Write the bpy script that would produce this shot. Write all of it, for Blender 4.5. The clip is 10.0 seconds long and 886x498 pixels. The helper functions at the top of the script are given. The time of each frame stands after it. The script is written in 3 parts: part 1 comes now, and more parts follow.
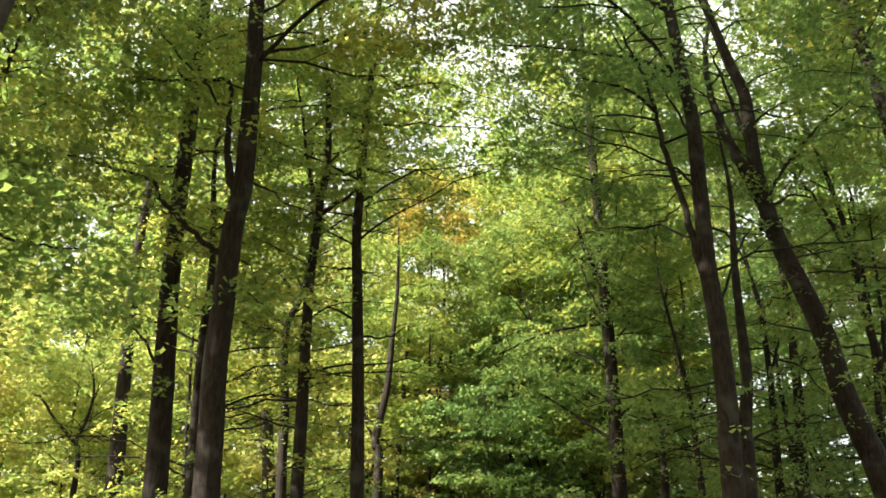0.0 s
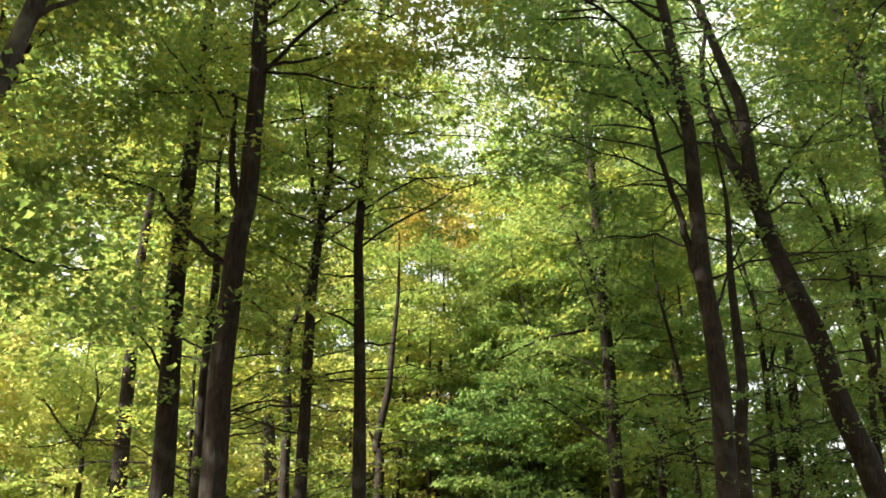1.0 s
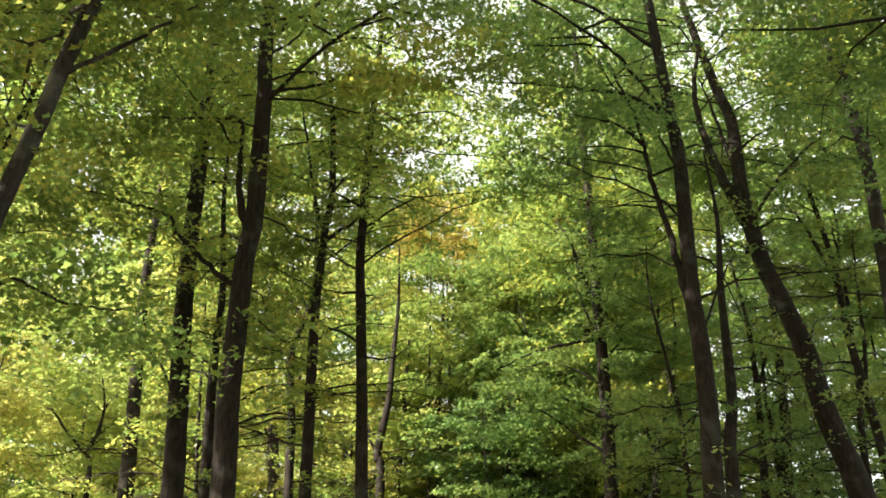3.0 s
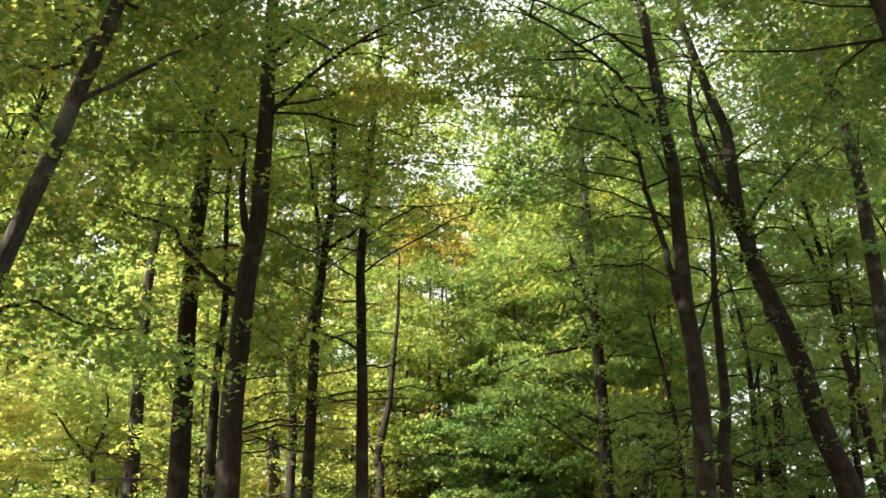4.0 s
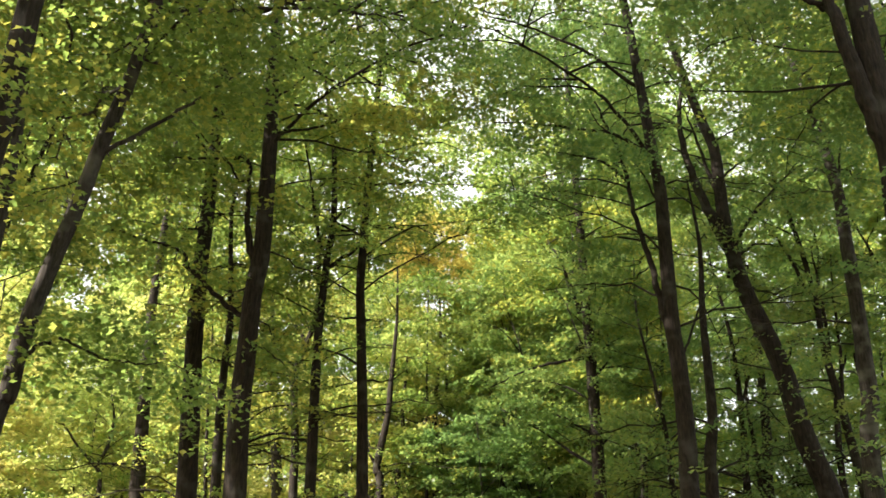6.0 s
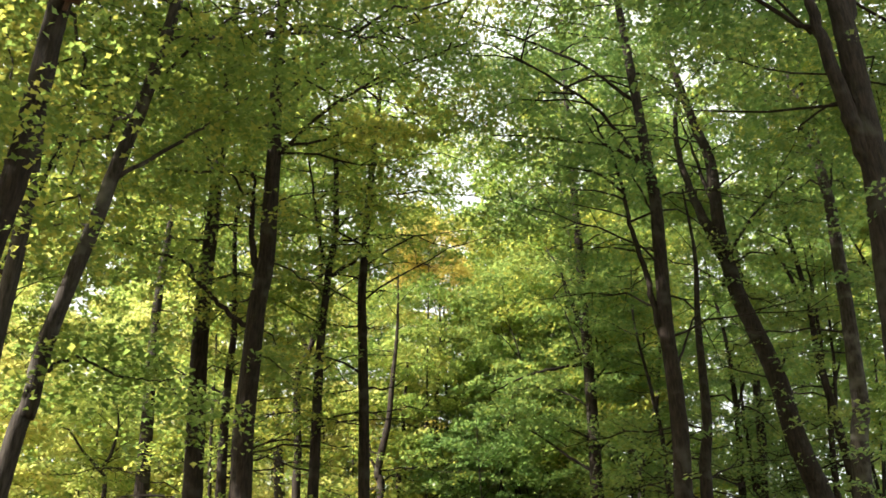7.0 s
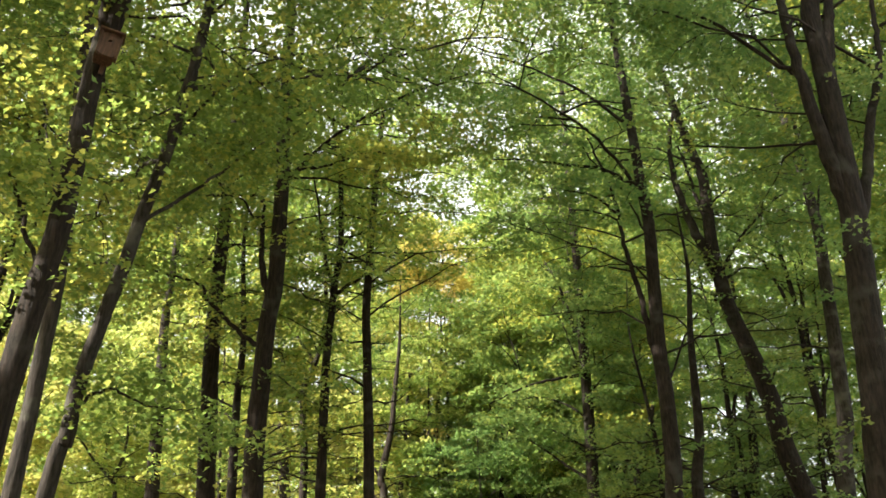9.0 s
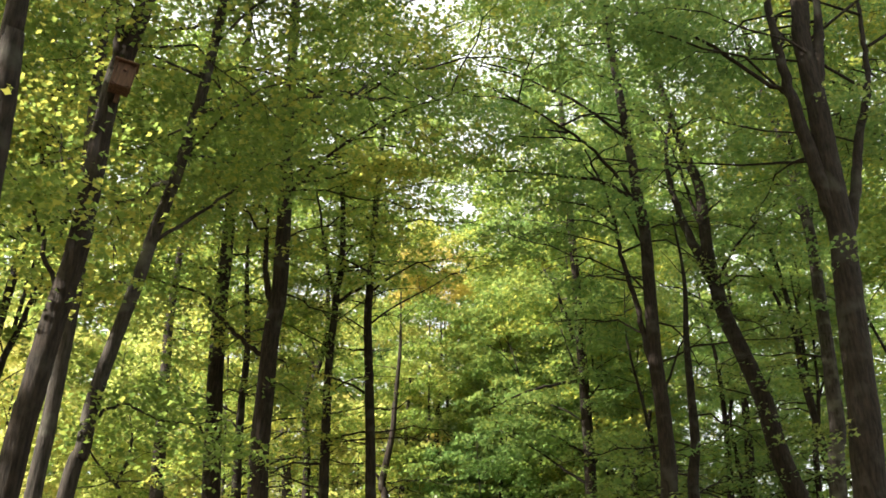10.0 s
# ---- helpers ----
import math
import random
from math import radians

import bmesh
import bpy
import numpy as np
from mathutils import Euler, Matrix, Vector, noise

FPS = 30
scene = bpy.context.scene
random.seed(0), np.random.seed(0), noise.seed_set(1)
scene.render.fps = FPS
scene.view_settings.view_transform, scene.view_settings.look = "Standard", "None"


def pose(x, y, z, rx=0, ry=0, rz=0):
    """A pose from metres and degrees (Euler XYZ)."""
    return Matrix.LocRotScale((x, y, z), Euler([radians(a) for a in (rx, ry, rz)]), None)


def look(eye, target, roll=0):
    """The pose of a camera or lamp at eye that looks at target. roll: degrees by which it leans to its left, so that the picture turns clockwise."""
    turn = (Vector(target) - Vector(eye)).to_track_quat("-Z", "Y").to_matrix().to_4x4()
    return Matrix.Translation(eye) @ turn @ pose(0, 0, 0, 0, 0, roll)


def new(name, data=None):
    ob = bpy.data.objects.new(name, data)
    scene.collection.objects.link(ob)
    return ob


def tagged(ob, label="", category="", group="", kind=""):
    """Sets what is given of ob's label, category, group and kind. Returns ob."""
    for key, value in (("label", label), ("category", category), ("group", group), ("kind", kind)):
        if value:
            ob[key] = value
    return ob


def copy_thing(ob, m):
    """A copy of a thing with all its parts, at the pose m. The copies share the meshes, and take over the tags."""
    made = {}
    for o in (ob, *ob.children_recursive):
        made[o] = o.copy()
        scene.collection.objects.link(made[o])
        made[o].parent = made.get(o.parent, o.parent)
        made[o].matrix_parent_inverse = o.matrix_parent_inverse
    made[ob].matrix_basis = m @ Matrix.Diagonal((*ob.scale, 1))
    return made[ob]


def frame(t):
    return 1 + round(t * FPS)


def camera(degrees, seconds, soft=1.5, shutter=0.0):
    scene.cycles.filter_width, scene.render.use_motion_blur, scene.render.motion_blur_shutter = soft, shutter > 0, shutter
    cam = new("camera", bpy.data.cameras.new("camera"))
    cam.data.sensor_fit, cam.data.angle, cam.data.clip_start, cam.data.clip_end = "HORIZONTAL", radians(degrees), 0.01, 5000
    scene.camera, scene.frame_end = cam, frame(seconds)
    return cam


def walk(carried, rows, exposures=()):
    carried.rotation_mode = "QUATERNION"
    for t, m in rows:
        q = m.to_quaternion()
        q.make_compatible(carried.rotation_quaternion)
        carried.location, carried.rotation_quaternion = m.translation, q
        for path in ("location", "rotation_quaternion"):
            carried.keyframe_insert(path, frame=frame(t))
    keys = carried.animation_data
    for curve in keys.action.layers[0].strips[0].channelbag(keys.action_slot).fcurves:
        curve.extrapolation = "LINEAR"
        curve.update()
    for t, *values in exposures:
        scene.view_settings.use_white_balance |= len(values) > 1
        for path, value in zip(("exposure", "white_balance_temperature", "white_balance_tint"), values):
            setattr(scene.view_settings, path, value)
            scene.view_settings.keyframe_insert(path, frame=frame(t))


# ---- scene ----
cam = camera(50.0, 10.0, soft=1.7)
EYE, TILT = 1.6, 27.0
ROWS = [  # seconds; right, ahead and up from the first eye, along its own axes; yaw, pitch, roll
    (0.0, 0.0000, 0.0000, 0.0000, 0.00, 0.00, -0.00),
    (0.5, -0.0125, -0.1597, 0.0897, -0.02, -0.02, 0.00),
    (1.0, -0.0222, -0.3245, 0.1745, -0.04, 0.00, 0.02),
    (1.5, -0.0208, -0.4934, 0.2650, -0.05, 0.01, 0.03),
    (2.0, -0.0205, -0.6646, 0.3503, -0.07, 0.03, 0.05),
    (2.5, -0.0180, -0.8385, 0.4412, -0.07, 0.05, 0.06),
    (4.0, 0.0042, -1.4235, 0.7398, -0.09, 0.12, 0.07),
    (4.5, 0.0155, -1.6181, 0.8385, -0.11, 0.14, 0.09),
    (5.0, 0.0302, -1.8204, 0.9377, -0.14, 0.17, 0.12),
    (5.5, 0.0450, -2.0341, 1.0393, -0.16, 0.19, 0.14),
    (7.0, 0.0488, -2.7072, 1.3702, -0.17, 0.25, 0.18),
    (7.5, 0.0398, -2.9231, 1.4810, -0.17, 0.24, 0.20),
    (8.0, 0.0282, -3.1389, 1.5953, -0.18, 0.22, 0.21),
    (8.5, 0.0137, -3.3555, 1.7095, -0.19, 0.23, 0.23),
    (9.0, 0.0068, -3.5777, 1.8210, -0.18, 0.27, 0.24),
    (9.5, 0.0013, -3.7985, 1.9417, -0.18, 0.27, 0.25),
    (10.0, -0.0080, -4.0079, 2.0547, -0.20, 0.29, 0.27),
]
walk(cam, [(t, pose(0, 0, EYE, TILT) @ pose(x, y, z, 90 + pitch, roll, yaw)) for t, x, y, z, yaw, pitch, roll in ROWS])

# ---- light ----
SUN_AZ, SUN_EL = -112.0, 27.0          # degrees: azimuth from straight ahead (minus: to the left), height
world = bpy.data.worlds.new("sky")
scene.world = world
world.use_nodes = True
wn = world.node_tree.nodes
wl = world.node_tree.links
sky = wn.new("ShaderNodeTexSky")
sky.sky_type = "NISHITA"
sky.sun_disc = False
sky.sun_elevation, sky.sun_rotation = radians(SUN_EL), radians(SUN_AZ)
sky.air_density, sky.dust_density, sky.ozone_density = 1.0, 6.0, 1.0
haze = wn.new("ShaderNodeMix")
haze.data_type = "RGBA"
haze.inputs[0].default_value = 0.55
haze.inputs[7].default_value = (7.0, 6.8, 5.9, 1)
wl.new(sky.outputs[0], haze.inputs[6])
wl.new(haze.outputs[2], wn["Background"].inputs[0])
wn["Background"].inputs[1].default_value = 0.1
az, el = radians(SUN_AZ), radians(SUN_EL)
sun_way = Vector((math.sin(az) * math.cos(el), math.cos(az) * math.cos(el), math.sin(el)))
lamp = bpy.data.lights.new("sun", "SUN")
lamp.energy, lamp.angle, lamp.color = 4.1, radians(0.6), (1.0, 0.93, 0.80)
sun = new("sun", lamp)
sun.matrix_world = look(sun_way * 60, (0, 0, 0))
scene.view_settings.exposure = 1.94


# ---- materials ----
def shader(name):
    m = bpy.data.materials.new(name)
    m.use_nodes = True
    nt = m.node_tree
    return m, nt.nodes, nt.links, nt.nodes["Principled BSDF"], nt.nodes["Material Output"]


def ramp(nodes, stops):
    r = nodes.new("ShaderNodeValToRGB")
    e = r.color_ramp.elements
    while len(e) < len(stops):
        e.new(0.5)
    for el_, (p, c) in zip(e, stops):
        el_.position, el_.color = p, (*c, 1)
    return r


def leaf_material(name, shade, fresh, turned, share):
    """Thin leaves that let light through: green with some turning yellow, by leaf and by spray."""
    m, n, l, bsdf, out = shader(name)
    geo = n.new("ShaderNodeNewGeometry")
    info = n.new("ShaderNodeObjectInfo")
    tex = n.new("ShaderNodeTexNoise")
    tex.inputs["Scale"].default_value = 0.33
    tex.inputs["Detail"].default_value = 3
    l.new(geo.outputs["Position"], tex.inputs["Vector"])
    add = n.new("ShaderNodeMath")
    add.operation = "MULTIPLY_ADD"
    l.new(geo.outputs["Random Per Island"], add.inputs[0])
    add.inputs[1].default_value = 0.42
    l.new(tex.outputs["Fac"], add.inputs[2])
    add2 = n.new("ShaderNodeMath")
    add2.operation = "MULTIPLY_ADD"
    l.new(info.outputs["Random"], add2.inputs[0])
    add2.inputs[1].default_value = 0.16
    l.new(add.outputs[0], add2.inputs[2])
    r = ramp(n, [(0.42, shade), (0.80, fresh), (1.08 - share, turned)])
    l.new(add2.outputs[0], r.inputs[0])
    l.new(r.outputs[0], bsdf.inputs["Base Color"])
    bsdf.inputs["Roughness"].default_value = 0.36
    bsdf.inputs["Specular IOR Level"].default_value = 0.42
    trans = n.new("ShaderNodeBsdfTranslucent")
    warm = n.new("ShaderNodeMix")
    warm.data_type, warm.blend_type = "RGBA", "MULTIPLY"
    warm.inputs[0].default_value = 1.0
    warm.inputs[7].default_value = (2.6, 2.5, 2.05, 1)
    l.new(r.outputs[0], warm.inputs[6])
    l.new(warm.outputs[2], trans.inputs["Color"])
    mix = n.new("ShaderNodeMixShader")
    mix.inputs[0].default_value = 0.6
    l.new(bsdf.outputs[0], mix.inputs[1])
    l.new(trans.outputs[0], mix.inputs[2])
    l.new(mix.outputs[0], out.inputs["Surface"])
    return m


def bark_material(name, dark, light, patch_tone, scale):
    """Fissured bark: long upright ridges, and paler patches scattered by noise."""
    m, n, l, bsdf, out = shader(name)
    tc = n.new("ShaderNodeTexCoord")
    mp = n.new("ShaderNodeMapping")
    mp.inputs["Scale"].default_value = (scale, scale, scale * 0.16)
    l.new(tc.outputs["Object"], mp.inputs["Vector"])
    ridge = n.new("ShaderNodeTexNoise")
    ridge.inputs["Scale"].default_value, ridge.inputs["Detail"].default_value, ridge.inputs["Roughness"].default_value = 1.0, 6, 0.65
    l.new(mp.outputs[0], ridge.inputs["Vector"])
    r = ramp(n, [(0.36, dark), (0.66, light)])
    l.new(ridge.outputs["Fac"], r.inputs[0])
    patch = n.new("ShaderNodeTexNoise")
    patch.inputs["Scale"].default_value, patch.inputs["Detail"].default_value = 2.6, 5
    l.new(tc.outputs["Object"], patch.inputs["Vector"])
    pr = ramp(n, [(0.54, (0, 0, 0)), (0.70, (1, 1, 1))])
    l.new(patch.outputs["Fac"], pr.inputs[0])
    mm = n.new("ShaderNodeMix")
    mm.data_type = "RGBA"
    l.new(pr.outputs[0], mm.inputs[0])
    l.new(r.outputs[0], mm.inputs[6])
    mm.inputs[7].default_value = (*patch_tone, 1)
    l.new(mm.outputs[2], bsdf.inputs["Base Color"])
    bsdf.inputs["Roughness"].default_value = 0.85
    bsdf.inputs["Specular IOR Level"].default_value = 0.2
    bump = n.new("ShaderNodeBump")
    bump.inputs["Strength"].default_value, bump.inputs["Distance"].default_value = 0.9, 0.025
    l.new(ridge.outputs["Fac"], bump.inputs["Height"])
    l.new(bump.outputs[0], bsdf.inputs["Normal"])
    return m


LEAF = leaf_material("green_leaves", (0.074, 0.125, 0.039), (0.128, 0.182, 0.050), (0.25, 0.25, 0.065), 0.0)
# duller, bluer green: shade and skylight of the right side put into the colour
LEAF_SHADE_SIDE = leaf_material("shade_side_leaves", (0.068, 0.124, 0.050), (0.110, 0.172, 0.060), (0.180, 0.212, 0.070), 0.0)
# yellowing leaf, made paler to carry the hazy sunlight on the left
LEAF_GOLD_LIT = leaf_material("sunlit_yellow_leaves", (0.14, 0.20, 0.063), (0.22, 0.26, 0.090), (0.31, 0.295, 0.118), 0.0)
LEAF_AMBER = leaf_material("amber_leaves", (0.17, 0.18, 0.055), (0.25, 0.225, 0.07), (0.31, 0.255, 0.08), 0.0)
BARK = bark_material("dark_bark", (0.009, 0.007, 0.0055), (0.037, 0.027, 0.021), (0.048, 0.046, 0.037), 26)
BARK_PALE = bark_material("grey_bark", (0.014, 0.012, 0.010), (0.060, 0.050, 0.042), (0.095, 0.090, 0.075), 30)


# ---- building blocks ----
def part(name, data, parent, label=""):
    ob = new(name, data)
    ob.parent = parent
    if label:
        ob["label"] = label
    return ob


def spline(points, steps):
    """A smooth line through control points."""
    p = [np.array(q, float) for q in points]
    p = [2 * p[0] - p[1]] + p + [2 * p[-1] - p[-2]]
    out = []
    for i in range(1, len(p) - 2):
        a, b, c, d = p[i - 1:i + 3]
        for k in range(steps):
            u = k / steps
            out.append(0.5 * (2 * b + (c - a) * u + (2 * a - 5 * b + 4 * c - d) * u * u + (3 * b - a - 3 * c + d) * u ** 3))
    out.append(p[-2])
    return np.array(out)


def tube_arrays(line, radii, sides, rough, rng, first=0):
    """Vertices and faces of a tapering round limb with an uneven skin and closed ends."""
    line = np.asarray(line)
    n = len(line)
    way = np.gradient(line, axis=0)
    way /= np.linalg.norm(way, axis=1, keepdims=True) + 1e-9
    ref = np.array([0.0, 1.0, 0.0]) if abs(way[0][2]) > 0.5 else np.array([0.0, 0.0, 1.0])
    side = np.cross(way, ref)
    side /= np.linalg.norm(side, axis=1, keepdims=True) + 1e-9
    other = np.cross(way, side)
    ang = np.arange(sides) / sides * 2 * np.pi
    r = np.asarray(radii)[:, None] * (1 + rough * rng.uniform(-1, 1, (n, sides)) + rough * np.sin(ang * 3 + rng.uniform(0, 6)))
    v = line[:, None, :] + r[..., None] * (np.cos(ang)[None, :, None] * side[:, None, :] + np.sin(ang)[None, :, None] * other[:, None, :])
    v = v.reshape(-1, 3)
    faces = []
    for i in range(n - 1):
        for k in range(sides):
            a, b = i * sides + k, i * sides + (k + 1) % sides
            faces.append((first + a, first + b, first + b + sides, first + a + sides))
    faces.append(tuple(first + (n - 1) * sides + k for k in range(sides)))
    faces.append(tuple(first + k for k in reversed(range(sides))))
    return v, faces


def mesh_of(name, verts, faces, material, smooth=True):
    me = bpy.data.meshes.new(name)
    me.from_pydata(verts, [], faces)
    me.materials.append(material)
    if smooth:
        me.polygons.foreach_set("use_smooth", np.ones(len(me.polygons), bool))
    me.update()
    return me


def flat_mesh(name, v, corners, material):
    """Many small faces of the same number of corners; v: faces x corners x 3."""
    n = len(v)
    me = bpy.data.meshes.new(name)
    me.vertices.add(n * v.shape[1])
    me.vertices.foreach_set("co", v.reshape(-1).astype(np.float32))
    per = np.asarray(corners)
    loops = (np.arange(n)[:, None, None] * v.shape[1] + per[None]).reshape(-1)
    me.loops.add(len(loops))
    me.loops.foreach_set("vertex_index", loops.astype(np.int32))
    count = n * len(per)
    me.polygons.add(count)
    me.polygons.foreach_set("loop_start", (np.arange(count) * per.shape[1]).astype(np.int32))
    me.materials.append(material)
    me.update(calc_edges=True)
    return me


def leaves_mesh(name, centres, spread, per, size, rng, material, shape="far"):
    """Leaves in flat, slightly drooping sprays round the centres. shape: far, a pointed blade; mid, a blade folded along its rib;
    near, a lobed leaf in two folded halves."""
    c = np.repeat(np.asarray(centres), per, axis=0)
    n = len(c)
    tilt = np.repeat(rng.normal(0, 0.26, (len(centres), 2)), per, axis=0)
    wide = np.repeat(spread * rng.uniform(0.6, 1.35, len(centres)), per)
    rad = np.sqrt(rng.uniform(0, 1, n)) * wide
    ang = rng.uniform(0, 2 * np.pi, n)
    off = np.stack([rad * np.cos(ang), rad * np.sin(ang), rng.normal(0, 0.075 * spread + 0.025, n)], 1)
    off[:, 2] += off[:, 0] * tilt[:, 0] + off[:, 1] * tilt[:, 1] - 0.25 * rad * rad / spread
    c = c + off
    turn = rng.uniform(0, 2 * np.pi, n)
    pitch = rng.normal(-0.30, 0.36, n)
    roll = rng.normal(0, 0.42, n)
    ct, st, cp, sp = np.cos(turn), np.sin(turn), np.cos(pitch), np.sin(pitch)
    along = np.stack([ct * cp, st * cp, sp], 1)
    flat = np.stack([-st, ct, np.zeros(n)], 1)
    up = np.cross(along, flat)
    cross = flat * np.cos(roll)[:, None] + up * np.sin(roll)[:, None]
    lift = np.cross(along, cross)
    ln = (size * rng.uniform(0.65, 1.3, n))[:, None]
    wd = ln * rng.uniform(0.34, 0.46, n)[:, None]
    if shape == "far":
        v = np.stack([c - along * ln * 0.5 + cross * wd, c + along * ln * 0.5, c - along * ln * 0.5 - cross * wd], 1)
        return flat_mesh(name, v, [(0, 1, 2)], material)
    if shape == "mid":
        v = np.stack([c - along * ln * 0.5, c + cross * wd + lift * wd * 0.3 - along * ln * 0.06,
                      c + along * ln * 0.5, c - cross * wd + lift * wd * 0.3 - along * ln * 0.06], 1)
        return flat_mesh(name, v, [(0, 1, 2, 3)], material)
    v = np.stack([c - along * ln * 0.5, c + cross * wd * 1.2 + lift * wd * 0.35 - along * ln * 0.02, c + cross * wd * 0.5 + lift * wd * 0.12 + along * ln * 0.10,
                  c + along * ln * 0.5, c - cross * wd * 0.5 + lift * wd * 0.12 + along * ln * 0.10, c - cross * wd * 1.2 + lift * wd * 0.35 - along * ln * 0.02], 1)
    return flat_mesh(name, v, [(0, 1, 2, 3), (0, 3, 4, 5)], material)


# openings in the canopy where the sky shows: centre and radius
OPENINGS = [((1.1, 20.0, 14.7), 0.75), ((1.5, 25.0, 17.8), 1.1), ((2.0, 29.5, 20.6), 1.4), ((2.7, 29.0, 18.7), 1.0), ((2.3, 35.0, 24.0), 1.6),
            ((-2.7, 10.5, 13.6), 0.9), ((-3.6, 15.0, 17.3), 1.0)]
LANE_MIDDLE, LANE_HALF = 0.4, 2.8


def keep_clear(p):
    """True where leaves may hang: not in the open lane and not in the canopy's openings."""
    x, y, z = p
    roof = 6.0 + 0.32 * max(0.0, min(y, 18.0))
    if abs(x - LANE_MIDDLE) < LANE_HALF and y < 23 and z < roof + 1.2 - 0.18 * (x - LANE_MIDDLE) ** 2:
        return False
    s = (y + 2.0) / 22.6                          # airy strip on the shady side, below the high boughs
    if 9.0 < y < 20.2 and abs(x - 7.7 * s) < 0.25 + 1.15 * s and 8.0 * s < z - 1.6 < 19.5 * s:
        return False
    for (a, b, c), r in OPENINGS:
        if (x - a) ** 2 + ((y - b) * 0.5) ** 2 + (z - c) ** 2 < r * r:
            return False
    return True


def grow(rng, trunk_at, base, low, high, reach, count, sprays, bare=0.25, ahead=False, few=False):
    """Side branches up the stem, each with its twigs: a list of (vertices, faces), and the places of the leaf sprays."""
    wood_parts, spots = [], []
    turn = rng.uniform(0, 6.28)
    for i in range(count):
        u = (i + rng.uniform(0, 1)) / count
        h = low + (high - low) * u
        turn += 2.4 + rng.normal(0, 0.4)
        shape = 0.45 + 0.55 * math.sin(math.pi * min(1.0, 0.1 + 0.75 * u)) if u < 0.8 else 0.85 * (1.05 - u) / 0.25 + 0.15
        length = reach * shape * rng.uniform(0.65, 1.15)
        rise = rng.uniform(0.3, 1.0) + 0.5 * u
        d = np.array([math.cos(turn), math.sin(turn), 0.0])
        if ahead and d[1] < -0.25 and u < 0.7:
            d[1] = -d[1]
        across = np.array([-d[1], d[0], 0.0])
        p0 = trunk_at(h)
        bend = rng.normal(0, 0.25)
        line = []
        for k in range(7):
            s = k / 6
            q = p0 + d * length * s + across * (length * bend * s * s + rng.normal(0, 0.032) * length)
            q[2] += length * (rise * s - 0.42 * rise * s * s - 0.22 * s ** 3) + 0.09 * math.sin(6 * s + turn)
            line.append(q)
        line = np.array(line)
        verts, faces = tube_arrays(line, np.linspace(0.008 + 0.0055 * length, 0.004, 7), 5, 0.06, rng)
        verts = [verts]
        total = len(verts[0])
        for k in range(sprays):
            s = bare + (1.03 - bare) * (k + rng.uniform(0, 1)) / sprays
            j = min(int(s * 6), 5)
            q = line[j] + (line[j + 1] - line[j]) * (s * 6 - j)
            away = (1 if k % 2 else -1) * rng.uniform(0.15, 0.85) * (1.15 - 0.5 * s) * (0.6 + 0.15 * reach)
            w = q + across * away + d * abs(away) * 0.6 + np.array([0, 0, rng.normal(0, 0.10)])
            if keep_clear(w + base):
                spots.append(w)
                if few and k % 2:
                    continue
                tv, tf = tube_arrays(np.array([q, w]), [0.007, 0.003], 3, 0.0, rng, total)
                verts.append(tv)
                faces += tf
                total += len(tv)
        wood_parts.append((np.concatenate(verts), faces))
    return wood_parts, spots


def wiry_branches(rng, trunk_at, base, low, high, count, thick):
    """Long thin forking branches below the crown, bare but for a little leaf at their ends."""
    made, spots = [], []
    turn = rng.uniform(0, 6.28)
    for _ in range(count):
        h = rng.uniform(low, high)
        turn += 2.4 + rng.normal(0, 0.5)
        length = rng.uniform(1.6, 4.2)
        d = np.array([math.cos(turn), math.sin(turn), 0.0])
        if d[1] < -0.25:
            d[1] = -d[1]
        across = np.array([-d[1], d[0], 0.0])
        rise, bend = rng.uniform(0.05, 0.75), rng.normal(0, 0.22)
        line = [trunk_at(h)]
        for k in range(1, 9):
            s = k / 8
            q = line[0] + d * length * s + across * length * (bend * s * s + rng.normal(0, 0.025))
            q[2] += length * (rise * s - 0.3 * s * s) + rng.normal(0, 0.03) * length * 0.6
            line.append(q)
        line = np.array(line)
        fat = min(thick * 0.2, 0.010 + 0.0055 * length)
        branch, twigs = tube_arrays(line, np.linspace(fat, 0.004, 9), 6, 0.08, rng), []
        for k in (2, 3, 4, 5, 6, 7):
            side = (1 if k % 2 else -1) * rng.uniform(0.3, 0.9) * length * 0.4 * (1.1 - k / 10)
            a = line[k]
            b = a + across * side * 0.55 + d * abs(side) * 0.5 + np.array([0, 0, rng.normal(0.08, 0.10)])
            c = b + across * side * 0.55 + d * abs(side) * 0.6 + np.array([0, 0, rng.normal(0.05, 0.15)])
            e = b + (c - b) * 0.4 - across * side * 0.35 + np.array([0, 0, rng.normal(0.12, 0.12)])
            v, f = tube_arrays(np.array([a, b, c]), [fat * 0.45, 0.006, 0.003], 4, 0.0, rng)
            v2, f2 = tube_arrays(np.array([b, e]), [0.005, 0.003], 3, 0.0, rng, len(v))
            twigs.append((np.concatenate([v, v2]), f + f2))
            if rng.uniform() < 0.5 and keep_clear(c + base):
                spots.append(c)
        made.append((branch, twigs))
    return made, spots


